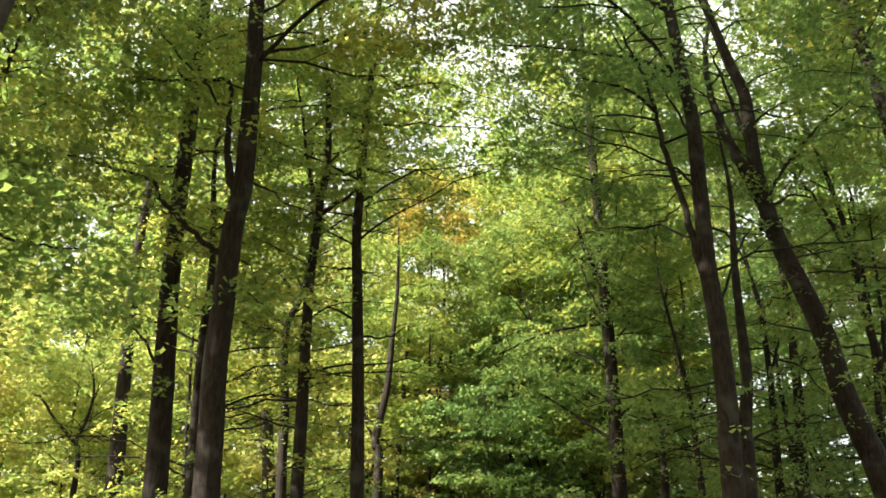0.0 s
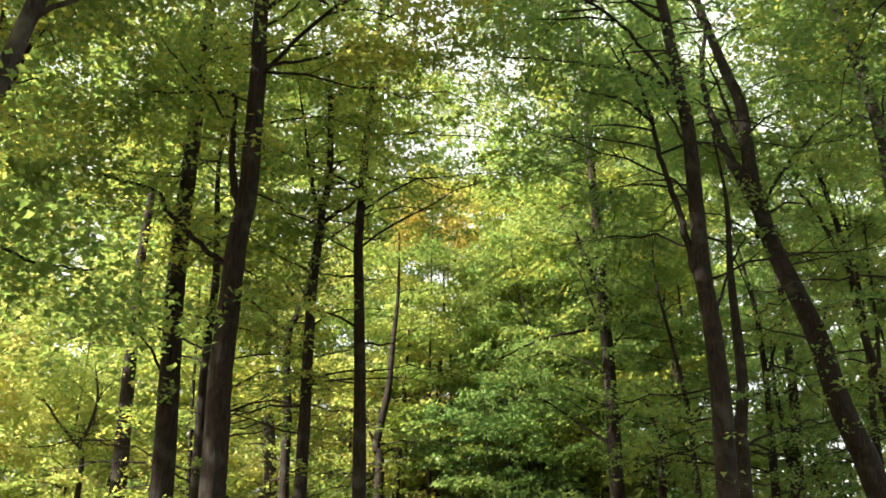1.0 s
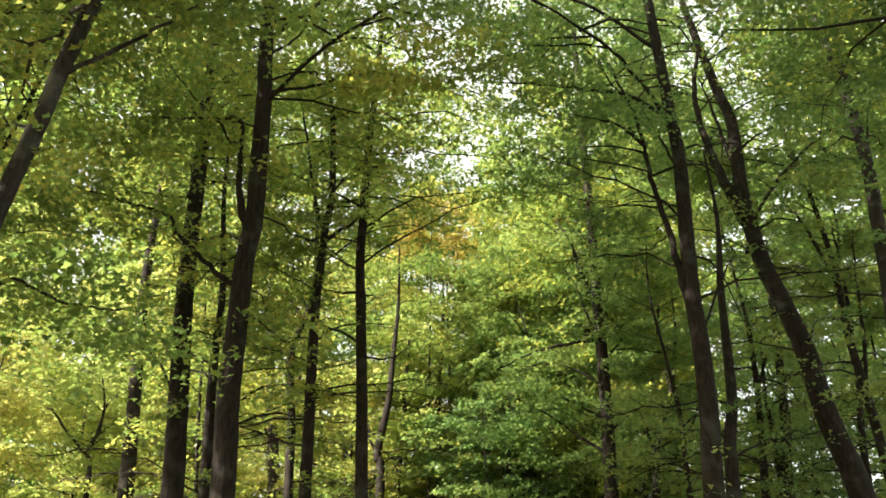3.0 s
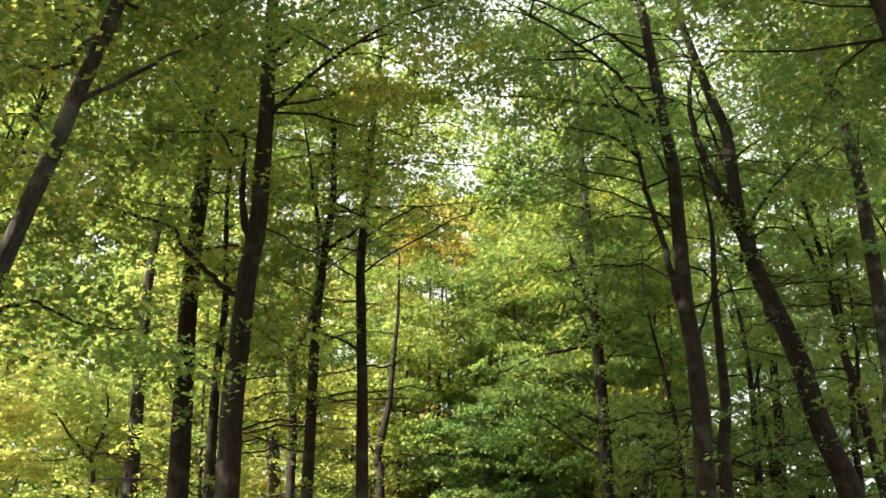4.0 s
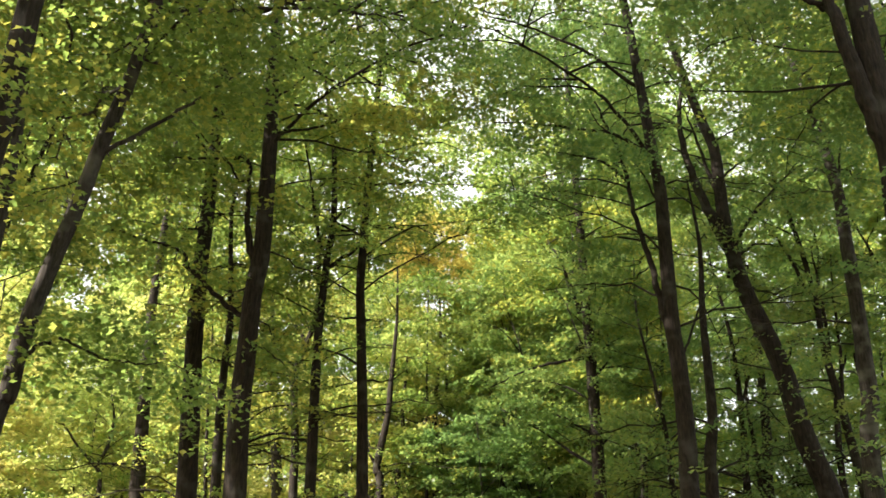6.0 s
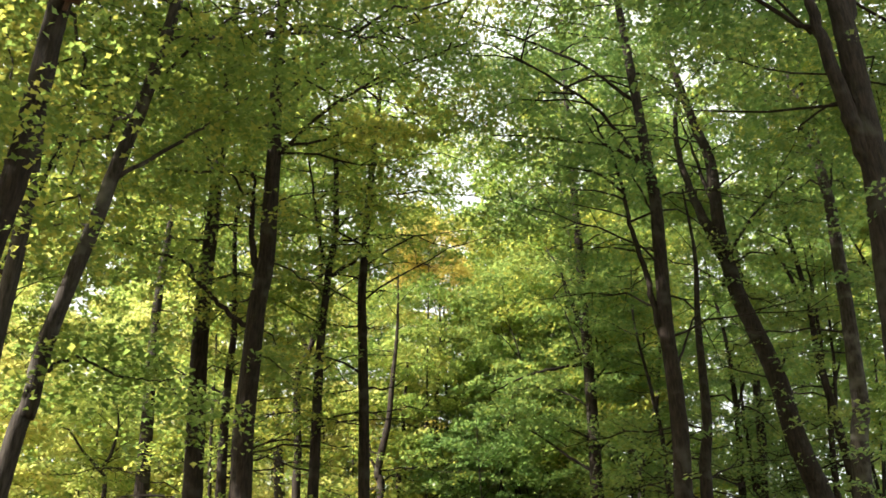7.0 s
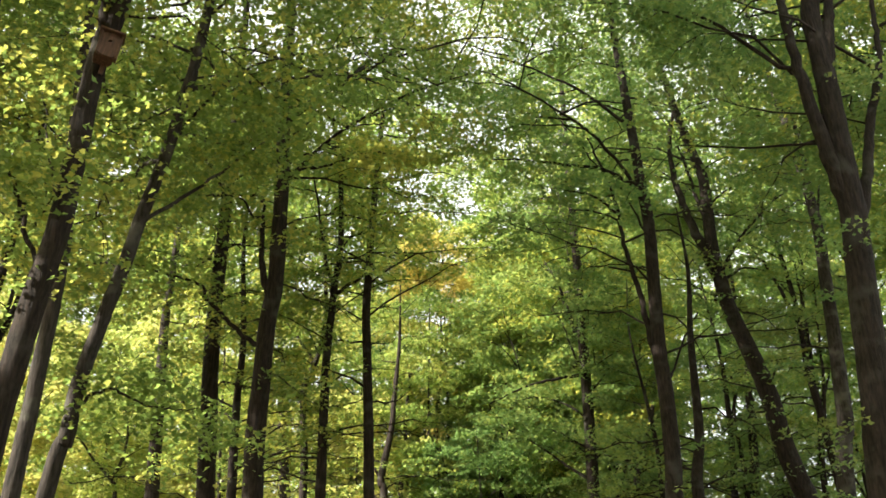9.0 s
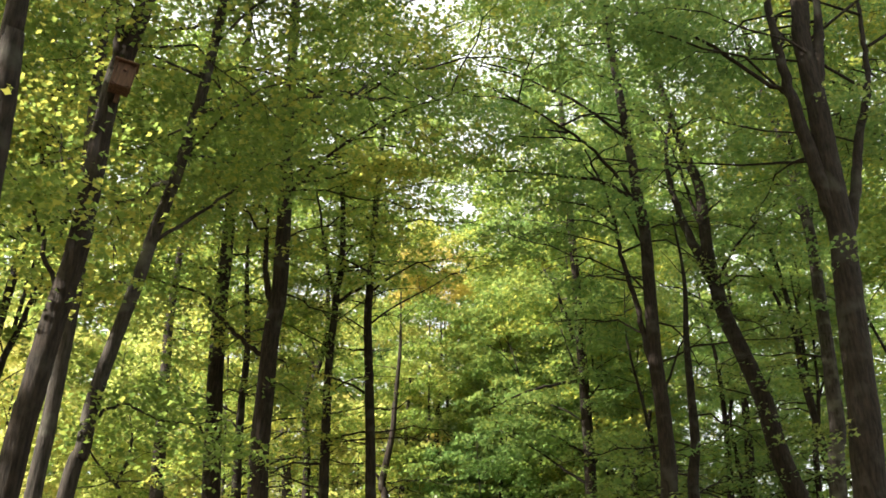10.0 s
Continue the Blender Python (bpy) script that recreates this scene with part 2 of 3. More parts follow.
def tree(x, y, d, height, path, limbs=(), crown=(7.0, 2.4, 26, 9), per=72, size=0.10, seed=1, leaf=None, bark=None, label="", joined=False, shape="far", wiry=6, boughs=()):
    """One tall tree. path: (height, dx, dy) along the stem; limbs: (thickness, points of the same kind...);
    boughs: leafy limbs of the same kind; crown: lowest branch, reach, branches, sprays on a branch."""
    rng = np.random.default_rng(seed)
    leaf, bark = leaf or LEAF, bark or BARK
    root = new("tree")
    root.location = (x, y, 0)
    base = np.array([x, y, 0.0])
    pts = [(0.0, 0.0, -0.15)] + [(b, c, a) for a, b, c in path]
    last, prev = np.array(pts[-1]), np.array(pts[-2])
    s = (last - prev) / max(0.2, last[2] - prev[2])
    rest = height - last[2]
    if rest > 0.8:
        for k in (0.5, 1.0):
            q = last + np.array([s[0] * 0.6, s[1] * 0.6, 1]) * rest * k
            q[:2] += rng.normal(0, 0.12, 2)
            pts.append(tuple(q))
    line = spline(pts, 6)
    z = line[:, 2]
    top = z[-1]
    radii = d / 2 * (1.0 - 0.9 * np.clip(z / top, 0, 1) ** 1.2) + d * 0.28 * np.exp(-np.clip(z, 0, 9) / 0.35)
    radii = np.maximum(radii, 0.012)
    v, f = tube_arrays(line, radii, 14, 0.035, rng)
    part("trunk", mesh_of("trunk", v, f, bark), root)

    def trunk_at(h):
        return np.array([np.interp(h, z, line[:, 0]), np.interp(h, z, line[:, 1]), h])

    spots, stems = [], []
    hosts = [(line, radii)]
    for thick, *lp in (*limbs, *boughs):
        lp = [(b, c, a) for a, b, c in lp]
        near = min(((np.linalg.norm(np.array(lp[0]) - q), w[i], q) for q_line, w in hosts for i, q in enumerate(q_line)), key=lambda e: e[0])
        ln = spline(lp, 5)
        ln[1:-1] += rng.normal(0, 0.012, (len(ln) - 2, 3))
        skin = np.random.default_rng(int(rng.random(9 * len(ln) + 1)[0] * 1e6))
        if near[0] > 0.04:                        # the limb grows out of the middle of its stem
            ln = np.concatenate([near[2][None], ln])
        wide = np.linspace(thick / 2, max(0.006, thick * 0.14), len(ln))
        wide[0] = min(wide[0], near[1] * 0.85)
        hosts.append((ln, wide))
        v, f = tube_arrays(ln, wide, 9, 0.05, skin)
        part("limb", mesh_of("limb", v, f, bark), root)
        if ln[-1, 2] - ln[0, 2] > 2.5 or len(hosts) > len(limbs) + 1:
            stems.append(ln)
            continue
        for k in range(len(ln) // 2, len(ln)):
            for _ in range(1 if y > 10 else 2):
                w = ln[k] + rng.normal(0, 0.5, 3) * (1, 1, 0.4)
                if keep_clear(w + base):
                    spots.append(w)
    if not joined:                                # short leafy shoots straight from the stem
        for _ in range(8 if y > 10 else 2):
            a = rng.uniform(0, 6.28)
            w = trunk_at(rng.uniform(3.5, top * 0.6)) + np.array([math.cos(a), math.sin(a), 0.0]) * (d / 2 + rng.uniform(0.15, 0.4))
            if keep_clear(w + base):
                spots.append(w)
    low, reach, count, sprays = crown
    wood_parts, more = grow(rng, trunk_at, base, low, top * 0.97, reach, count, sprays, 0.25 if joined else 0.42, not joined, joined)
    for ln in stems:
        def stem_at(u, ln=ln):
            k = np.linspace(0, 1, len(ln))
            return np.array([np.interp(u, k, ln[:, i]) for i in range(3)])
        c = np.linalg.norm(ln[-1] - ln[0])
        w2, m2 = grow(rng, stem_at, base, 0.3, 1.0, reach * 0.75, max(3, int(c * 1.3)), sprays - 2, 0.25 if joined else 0.42, not joined, joined)
        wood_parts += w2
        more += m2
    if y < 10:
        wiry = min(wiry, 2)
    if not joined and wiry:
        w2, m2 = wiry_branches(rng, trunk_at, base, max(6.0, 0.32 * top), max(7.0, 0.62 * top), wiry, d)
        for (v, f), twigs in w2:
            bough = part("branch", mesh_of("branch", v, f, bark), root)
            for v, f in twigs:
                part("twig", mesh_of("twig", v, f, bark), bough)
        more += m2
    if joined:
        vs, fs, n = [], [], 0
        for v, f in wood_parts:
            vs.append(v)
            fs += [tuple(n + i for i in q) for q in f]
            n += len(v)
        tagged(part("branchwork", mesh_of("branchwork", np.concatenate(vs), fs, bark), root), kind="stuff")
    else:
        for v, f in wood_parts:
            part("branch", mesh_of("branch", v, f, bark), root)
    tagged(part("crown", leaves_mesh("crown", np.array(more + spots), 0.55, per, size, rng, leaf, shape), root), kind="stuff")
    tagged(root, label, "tree", "trees along the lane")
    return root


# ---- ground ----
def forest_floor():
    m, n, l, bsdf, out = shader("leaf_litter")
    tc = n.new("ShaderNodeTexCoord")
    a = n.new("ShaderNodeTexNoise")
    a.inputs["Scale"].default_value, a.inputs["Detail"].default_value = 0.6, 4
    b = n.new("ShaderNodeTexVoronoi")
    b.inputs["Scale"].default_value = 14
    l.new(tc.outputs["Object"], a.inputs["Vector"])
    l.new(tc.outputs["Object"], b.inputs["Vector"])
    r = ramp(n, [(0.3, (0.05, 0.04, 0.02)), (0.55, (0.14, 0.085, 0.035)), (0.75, (0.07, 0.10, 0.025))])
    mix = n.new("ShaderNodeMix")
    mix.data_type, mix.blend_type = "RGBA", "MULTIPLY"
    mix.inputs[0].default_value = 0.5
    l.new(a.outputs["Fac"], r.inputs[0])
    l.new(r.outputs[0], mix.inputs[6])
    l.new(b.outputs["Color"], mix.inputs[7])
    l.new(mix.outputs[2], bsdf.inputs["Base Color"])
    bsdf.inputs["Roughness"].default_value = 0.9
    bump = n.new("ShaderNodeBump")
    bump.inputs["Distance"].default_value = 0.04
    l.new(b.outputs["Distance"], bump.inputs["Height"])
    l.new(bump.outputs[0], bsdf.inputs["Normal"])
    steps = 60
    g = np.linspace(-1, 1, steps)
    g = np.sign(g) * np.abs(g) ** 3 * 1500
    xs, ys = np.meshgrid(g, g)
    near = np.exp(-(xs ** 2 + ys ** 2) / 3600.0)
    zs = near * 0.06 * np.sin(xs * 0.7) * np.cos(ys * 0.55)
    v = np.stack([xs, ys, zs], -1).reshape(-1, 3)
    f = [(j * steps + i, j * steps + i + 1, (j + 1) * steps + i + 1, (j + 1) * steps + i) for j in range(steps - 1) for i in range(steps - 1)]
    tagged(new("ground", mesh_of("ground", v, f, m)), "brown leaf litter with some low green on the forest floor", "ground", kind="structure")


forest_floor()

# ---- the trees along the lane ----
tree(-3.69, 15.3, .50, 26, ((5.18, .01, -.47), (6.78, -.03, -.61), (8.3, .02, -.75), (9.38, .06, -.84), (10.27, .17, -.92), (11.68, .18, -1.05), (12.93, .18, -1.16), (14.1, .14, -1.27)),
      ((.19, (9.99, .05, -.9), (10.73, -.15, -.97), (11.56, -.18, -1.04), (12.11, -.17, -1.09)),
       (.1, (12.11, -.17, -1.09), (12.37, -.35, -1.06), (12.4, -.75, -1.02), (12.44, -1.64, -.97), (12.52, -2.27, -.93)),
       (.11, (8.94, -.21, -.8), (9.29, -.64, -.91), (9.58, -.95, -1.01), (9.82, -1.19, -1.1), (10.12, -1.35, -1.2), (10.31, -2, -1.28), (10.46, -2.51, -1.37), (10.59, -3.33, -1.45)),
       (.08, (12.93, .24, -1.16), (13.04, .76, -1.1), (13.29, 1.52, -1.05), (13.54, 2.06, -.99), (13.53, 2.74, -.92)),
       (.06, (8.36, .04, -.75), (8.32, .34, -.45), (8.04, .77, -.12)),
       (.07, (13.77, .16, -1.24), (14.16, .57, -1.11), (14.77, .91, -1), (15.26, 1.1, -.87)),
       (.06, (11.81, -.4, -1.06), (12.19, -.64, -1.17), (12.63, -1.1, -1.29), (13.15, -1.51, -1.41), (13.67, -1.93, -1.53)),),
      boughs=((.1, (12.6, .18, -1.13), (13.3, 1.4, -2), (13.7, 2.8, -2.8), (13.9, 4.3, -3.4)), (.1, (14.1, .14, -1.27), (15.3, 1.4, -1.3), (16, 2.8, -1.4), (16.4, 4.3, -1.5))),
      seed=1, wiry=11, per=66, size=0.11, crown=(11.0, 4.9, 19, 9), label="thick dark tree trunk with a slender side stem")
tree(-4.9, 17.2, .51, 26, ((5.68, -.24, -.17), (7.54, -.34, -.23), (9.2, -.44, -.28), (10.21, -.48, -.31), (11.26, -.5, -.34), (12.51, -.48, -.38), (13.67, -.49, -.41), (14.89, -.5, -.45)),
      ((.08, (13.89, -.51, -.42), (14.82, -1.08, -.54), (15.37, -1.51, -.66), (15.85, -1.8, -.78)),
       (.07, (7.66, -.43, -.23), (8.3, -.83, -.08), (8.85, -1.24, .07), (9.67, -1.63, .21)),),
      seed=2, wiry=11, per=82, size=0.112, crown=(10.5, 4.4, 20, 10), label="straight dark tree with a tall clean stem")
tree(-9, 27, .63, 24, ((7.94, -.33, 0), (9.97, -.44, 0), (11.96, -.56, 0), (13.68, -.66, 0), (15.08, -.72, 0)),
      ((.11, (13.48, -.6, 0), (12.52, .25, 0), (11.04, .96, 0)),),
      seed=3, wiry=9, per=82, size=0.112, crown=(16.0, 3.6, 18, 10), label="upright dark tree with bright foliage round it")
tree(-2.78, 18.5, .33, 21, ((6.01, -.05, 0), (7.43, -.06, 0), (8.68, -.08, 0), (10.28, -.08, 0), (11.41, -.01, 0), (12.22, .03, 0), (13.22, .14, 0), (15.34, .04, 0), (16.55, -.14, 0)),
      ((.12, (12.15, .02, 0), (12.72, -.2, .07), (13.79, -.41, .15), (15.32, -.66, .23), (16.78, -.98, .3)),
       (.12, (11.85, .01, 0), (12.1, .38, -.1), (12.41, .83, -.2), (13.19, .87, -.3)),
       (.07, (15.25, .04, 0), (15.51, .41, 0), (15.85, .82, 0)),
       (.07, (16.2, -.05, 0), (16.37, .3, 0), (16.52, .8, 0)),
       (.07, (16.46, -.02, 0), (16.3, -.4, -.1), (16.1, -1.08, -.2)),),
      seed=4, wiry=11, size=0.104, crown=(9.0, 3.4, 13, 8), label="slim forked tree with upswept twigs")
tree(-3.38, 21.5, .34, 17, ((6.69, -.27, 0), (8.32, -.31, 0), (9.62, -.43, 0), (10.52, -.41, 0), (11.14, -.17, 0), (12.1, .03, 0), (13.43, .01, 0)),
      ((.12, (11.11, -.21, 0), (11.58, -.47, .1), (12.28, -.98, .2), (12.91, -1.42, .3)),
       (.09, (10.45, -.45, 0), (10.72, -.84, .1), (11.15, -1.33, .2), (11.51, -1.82, .3)),
       (.07, (11.3, -.08, 0), (12.15, -.44, .1), (12.69, -.64, .2)),
       (.08, (9.77, -.43, 0), (9.76, .24, -.1), (9.84, .81, -.2), (9.98, 1.37, -.3)),),
      seed=5, wiry=11, crown=(8.5, 2.6, 15, 7), label="thin crooked tree with bent side branches")
tree(-1.51, 18.6, .33, 25, ((6.03, -.17, 0), (8.08, -.23, 0), (9.91, -.32, 0), (11.46, -.4, 0), (12.66, -.36, 0), (14.08, -.32, 0)),
      ((.08, (10.6, -.33, 0), (10.6, -.84, 0), (10.68, -1.2, 0)),
       (.06, (9.04, -.27, 0), (9.06, .34, .15), (9.36, .71, .3)),),
      seed=6, wiry=11, size=0.104, crown=(11.0, 4.8, 21, 10), label="straight slender dark tree")
tree(-4.67, 29, .63, 18, ((8.39, -.65, 0), (11.52, -.98, 0), (14.33, -1.26, 0)),
      (),
      seed=7, wiry=9, leaf=LEAF_GOLD_LIT, crown=(10.0, 1.8, 8, 7), label="slim tree half hidden in green leaves", bark=BARK_PALE)
tree(-4.73, 18.5, .35, 16, ((6.01, -.17, 0), (7.8, -.25, 0), (9.2, -.28, 0), (10.7, -.27, 0)),
      (),
      seed=8, wiry=11, crown=(9.0, 1.8, 11, 7), label="tree standing behind a thicker trunk")
tree(-5.63, 22, .18, 14, ((6.8, -.35, 0), (8.05, -.45, 0), (9.95, -.56, 0), (11.36, -.63, 0)),
      (),
      seed=9, wiry=11, crown=(7.0, 1.2, 18, 6), label="thin young tree with a bare lower stem")
tree(-11.22, 29, .41, 13, ((8.39, .01, 0), (9.64, -.18, 0), (10.29, .02, 0), (11.23, .12, 0), (12.3, -.13, 0)),
      ((.13, (9.64, -.2, 0), (10.29, -.89, 0), (11.04, -1.51, 0), (11.23, -1.86, 0)),),
      seed=10, wiry=9, crown=(9.0, 1.8, 10, 7), label="small forked tree in sunlit yellow-green foliage", leaf=LEAF_GOLD_LIT)
tree(-4.62, 6.4, .21, 23, ((4.05, .38, -.12), (4.55, .49, -.14), (5.14, .52, -.15), (5.83, .65, -.17), (6.63, .83, -.2), (7.33, .96, -.22), (8.15, 1.14, -.24), (9.19, 1.31, -.28), (10.32, 1.44, -.31)),
      ((.06, (7.23, .98, -.22), (7.65, 1.37, -.08), (8.07, 1.74, .06), (8.42, 1.97, .2), (8.78, 2.26, .34)),
       (.05, (4.91, .56, -.15), (5.09, .66, -.05), (5.18, .88, .04), (5.05, 1.2, .15), (5.03, 1.48, .25), (5.06, 1.78, .35)),
       (.04, (6.63, .83, -.2), (6.74, .52, -.14), (6.66, .23, -.07), (6.5, .03, 0)),),
      boughs=((.07, (9.19, 1.31, -.28), (10, 2.1, .6), (10.7, 3.1, 1.4), (11.1, 4.2, 2.1)),),
      seed=11, size=0.084, per=72, shape="near", crown=(8.0, 4.6, 40, 11), label="slim curved tree leaning over the lane", bark=BARK_PALE)
tree(-4.35, 4.6, .29, 23, ((3.88, .28, -.16), (4.64, .35, -.19), (5.33, .42, -.21), (6.13, .54, -.25), (7, .58, -.28), (7.85, .6, -.31), (8.54, .66, -.34), (9.26, .82, -.37)),
      ((.17, (8.38, .65, -.34), (8.72, .65, -.42), (9.14, .61, -.5), (9.58, .54, -.58)),
       (.06, (5.82, .36, -.23), (6.27, .18, -.35), (6.54, .11, -.46), (6.75, -.03, -.57), (7.05, -.25, -.68)),),
      seed=12, size=0.084, per=72, shape="near", crown=(8.5, 3.8, 30, 11), label="dark leaning tree that carries a nest box")
tree(-4.37, 5.6, .20, 23, ((3.89, .06, 0), (4.55, .08, 0), (5.31, .09, 0), (5.99, .1, 0), (6.79, .08, 0), (7.8, 0, 0), (8.81, -.1, 0)),
      ((.05, (7.32, -.14, 0), (7.68, -.27, .07), (8.47, -.51, .13), (9.05, -.72, .2)),),
      seed=13, size=0.084, per=72, shape="near", crown=(8.0, 3.2, 16, 8), label="leaning tree close behind a darker one", bark=BARK_PALE)
tree(-3.58, 2.2, .25, 23, ((4.79, -.12, 0), (5.56, -.13, 0), (6.51, -.18, -0), (7.26, -.25, 0), (7.93, -.3, 0)),
      (),
      seed=14, size=0.075, per=64, shape="near", crown=(12.0, 3.0, 12, 8), label="dark leaning tree at the edge of the lane")
tree(4.58, 15.8, .43, 26, ((5.36, .18, -.16), (6.55, .25, -.2), (7.29, .27, -.22), (8.16, .27, -.24), (9.07, .23, -.27), (10.14, .25, -.3), (11.14, .28, -.33), (12.33, .3, -.37), (13.29, .22, -.4), (14.44, .16, -.43)),
      ((.17, (8.78, .16, -.26), (9.8, .03, -.24), (10.57, -.04, -.22), (11.62, -.26, -.2), (12.59, -.34, -.18), (13.61, -.53, -.16), (14.82, -.91, -.14)),
       (.08, (8.27, .28, -.25), (8.84, .57, 0), (9.79, 1.04, .24), (10.36, 1.41, .49)),
       (.11, (13.26, .28, -.4), (13.31, -.08, -.47), (13.62, -.6, -.54), (13.71, -1.2, -.61), (13.74, -1.91, -.68), (13.79, -2.51, -.75), (13.78, -3.33, -.81)),
       (.08, (12.6, -.49, -.38), (12.89, -.9, -.52), (12.97, -1.38, -.66), (12.98, -1.97, -.79)),
       (.07, (11.92, .25, -.36), (12.8, -.04, -.28), (13.57, -.31, -.21)),
       (.1, (14, .18, -.42), (15.32, .09, -.31), (16.39, .1, -.19)),),
      boughs=((.1, (13, .25, -.4), (14, -.9, -1.3), (14.6, -2.2, -2), (14.9, -3.4, -2.6)), (.1, (15, .12, -.4), (16.3, -1.1, -.2), (17.2, -2.4, 0), (17.8, -3.6, .2))),
      seed=15, wiry=11, per=64, size=0.11, crown=(13.5, 5.2, 22, 10), label="dark reddish tree with two slender stems", leaf=LEAF_SHADE_SIDE)
tree(10.64, 20.6, .70, 25, ((6.48, -1.13, 0), (7.38, -1.34, 0), (8.45, -1.6, 0), (9.58, -1.73, 0), (10.45, -1.92, 0), (11.36, -2.18, 0), (12.31, -2.46, 0), (13.28, -2.6, 0), (14.29, -2.7, 0), (15.53, -2.67, 0), (16.81, -2.67, 0), (17.97, -2.96, 0)),
      ((.35, (13.53, -2.71, 0), (14.59, -3.03, .06), (15.6, -3.28, .12), (16.75, -3.46, .18), (17.95, -3.47, .24), (19.82, -3.1, .3)),
       (.13, (12.63, -2.84, 0), (13.71, -2.42, -.12), (14.92, -1.53, -.25), (15.64, -.78, -.38), (16.24, .04, -.5)),
       (.15, (14.99, -2.72, 0), (16.12, -2.92, .07), (17.29, -3.11, .13), (18.32, -3.31, .2)),
       (.09, (15.71, -2.64, 0), (16.16, -2.09, 0), (16.53, -1.41, 0)),
       (.12, (9.87, -1.81, 0), (10.41, -1.49, .25), (10.97, -1.16, .5)),
       (.1, (13.28, -2.45, 0), (13.73, -1.81, .2), (13.75, -1.14, .4)),),
      seed=16, per=88, size=0.115, wiry=9, leaf=LEAF_SHADE_SIDE, crown=(15.0, 4.2, 24, 9), label="large dark tree leaning inwards with forked stems")
tree(5.72, 19.6, .47, 15, ((6.25, .58, 0), (7.36, .66, 0), (8.4, .85, 0), (9.76, .91, 0), (11.21, .97, 0)),
      (),
      seed=17, wiry=11, leaf=LEAF_SHADE_SIDE, crown=(12.0, 1.6, 6, 6), label="dark straight tree in deep shade")
tree(8.02, 16.4, .47, 23, ((6.45, .68, 0), (7.71, .93, 0), (8.76, 1.01, 0), (9.87, 1.09, 0), (11.33, 1.16, 0), (12.56, 1.23, 0), (13.69, 1.18, 0), (15.04, 1.05, 0), (16.28, .89, 0), (17.39, .72, 0)),
      ((.17, (13.36, 1.22, 0), (14.57, 1.26, .07), (15.66, 1.24, .15), (16.99, 1.31, .23), (18.59, 1.37, .3)),
       (.08, (12.87, 1.24, 0), (13.8, 1.55, .2), (14.77, 1.88, .4)),),
      seed=18, per=88, size=0.115, wiry=8, leaf=LEAF_SHADE_SIDE, crown=(14.0, 3.8, 24, 9), label="slim leaning tree with sun-flecked grey bark", bark=BARK_PALE)
tree(5.38, 8.3, .51, 24, ((4.52, .33, -.09), (5.44, .44, -.11), (6.68, .54, -.13), (7.57, .61, -.15), (8.5, .69, -.17), (9.5, .7, -.19), (10.56, .72, -.21), (11.34, .72, -.23), (12.15, .71, -.24), (13.13, .82, -.26)),
      ((.32, (7.57, .61, -.15), (8.4, .63, -.18), (9.13, .54, -.21), (9.78, .44, -.24), (10.63, .32, -.27), (11.63, .26, -.3), (12.81, .21, -.34), (13.68, .17, -.37)),
       (.26, (10.94, .75, -.22), (11.76, .92, -.29), (12.43, 1, -.35), (13.5, 1.15, -.42)),
       (.19, (8.22, .74, -.16), (9.13, 1.07, -.13), (9.99, 1.3, -.09), (10.67, 1.55, -.04), (11.28, 1.77, 0), (12.02, 1.89, .05), (12.93, 1.99, .08), (13.89, 2.16, .12)),
       (.08, (11.06, .04, -.22), (12.02, -.71, -.04), (12.81, -1.57, .14), (13.4, -2.85, .33)),
       (.05, (10.55, 1.51, -.21), (10.77, 1.75, -.07), (10.99, 2.03, .08)),),
      seed=19, size=0.085, per=78, shape="near", leaf=LEAF_SHADE_SIDE, crown=(10.0, 5.4, 30, 13), label="massive ridged trunk forking into three stems")
tree(4.52, 25, .47, 31, ((7.47, .1, 0), (8.88, .13, 0), (9.94, .14, 0), (11.91, .15, 0), (14.11, .13, 0), (15.87, .14, 0)),
      ((.12, (12, .19, 0), (11.78, -.96, -.1), (11.45, -1.97, -.2), (10.93, -2.97, -.3)),
       (.12, (12.99, .1, 0), (14.17, -.19, .13), (15.41, -.53, .27), (16.29, -.91, .4)),
       (.11, (8.56, .11, 0), (9.04, -.64, 0), (9.61, -1.4, 0), (10.36, -2.65, 0)),
       (.1, (13.73, .1, 0), (14.96, .56, .15), (16.24, .87, .3)),
       (.1, (13.36, -.09, 0), (14.76, -.41, .15), (15.83, -.46, .3)),
       (.08, (10.52, .14, 0), (11, -.49, .13), (11.31, -1.2, .27), (11.27, -2.09, .4)),
       (.08, (11.21, .13, 0), (11.97, .74, .15), (12.75, 1.43, .3)),
       (.08, (9.53, .12, 0), (9.82, -.44, -.1), (10.12, -1.07, -.2), (10.17, -1.88, -.3)),
       (.08, (11.91, .08, 0), (13.02, -.26, .07), (13.79, -.44, .13), (14.4, -.77, .2)),
       (.08, (12.62, .2, 0), (13.68, .59, -.1), (14.58, .99, -.2)),
       (.08, (9.04, .12, 0), (9.65, .7, .15), (10.03, 1.25, .3)),),
      seed=20, size=0.11, wiry=10, leaf=LEAF_SHADE_SIDE, crown=(14.0, 4.6, 30, 10), label="shaded tree with fanned upright branches")
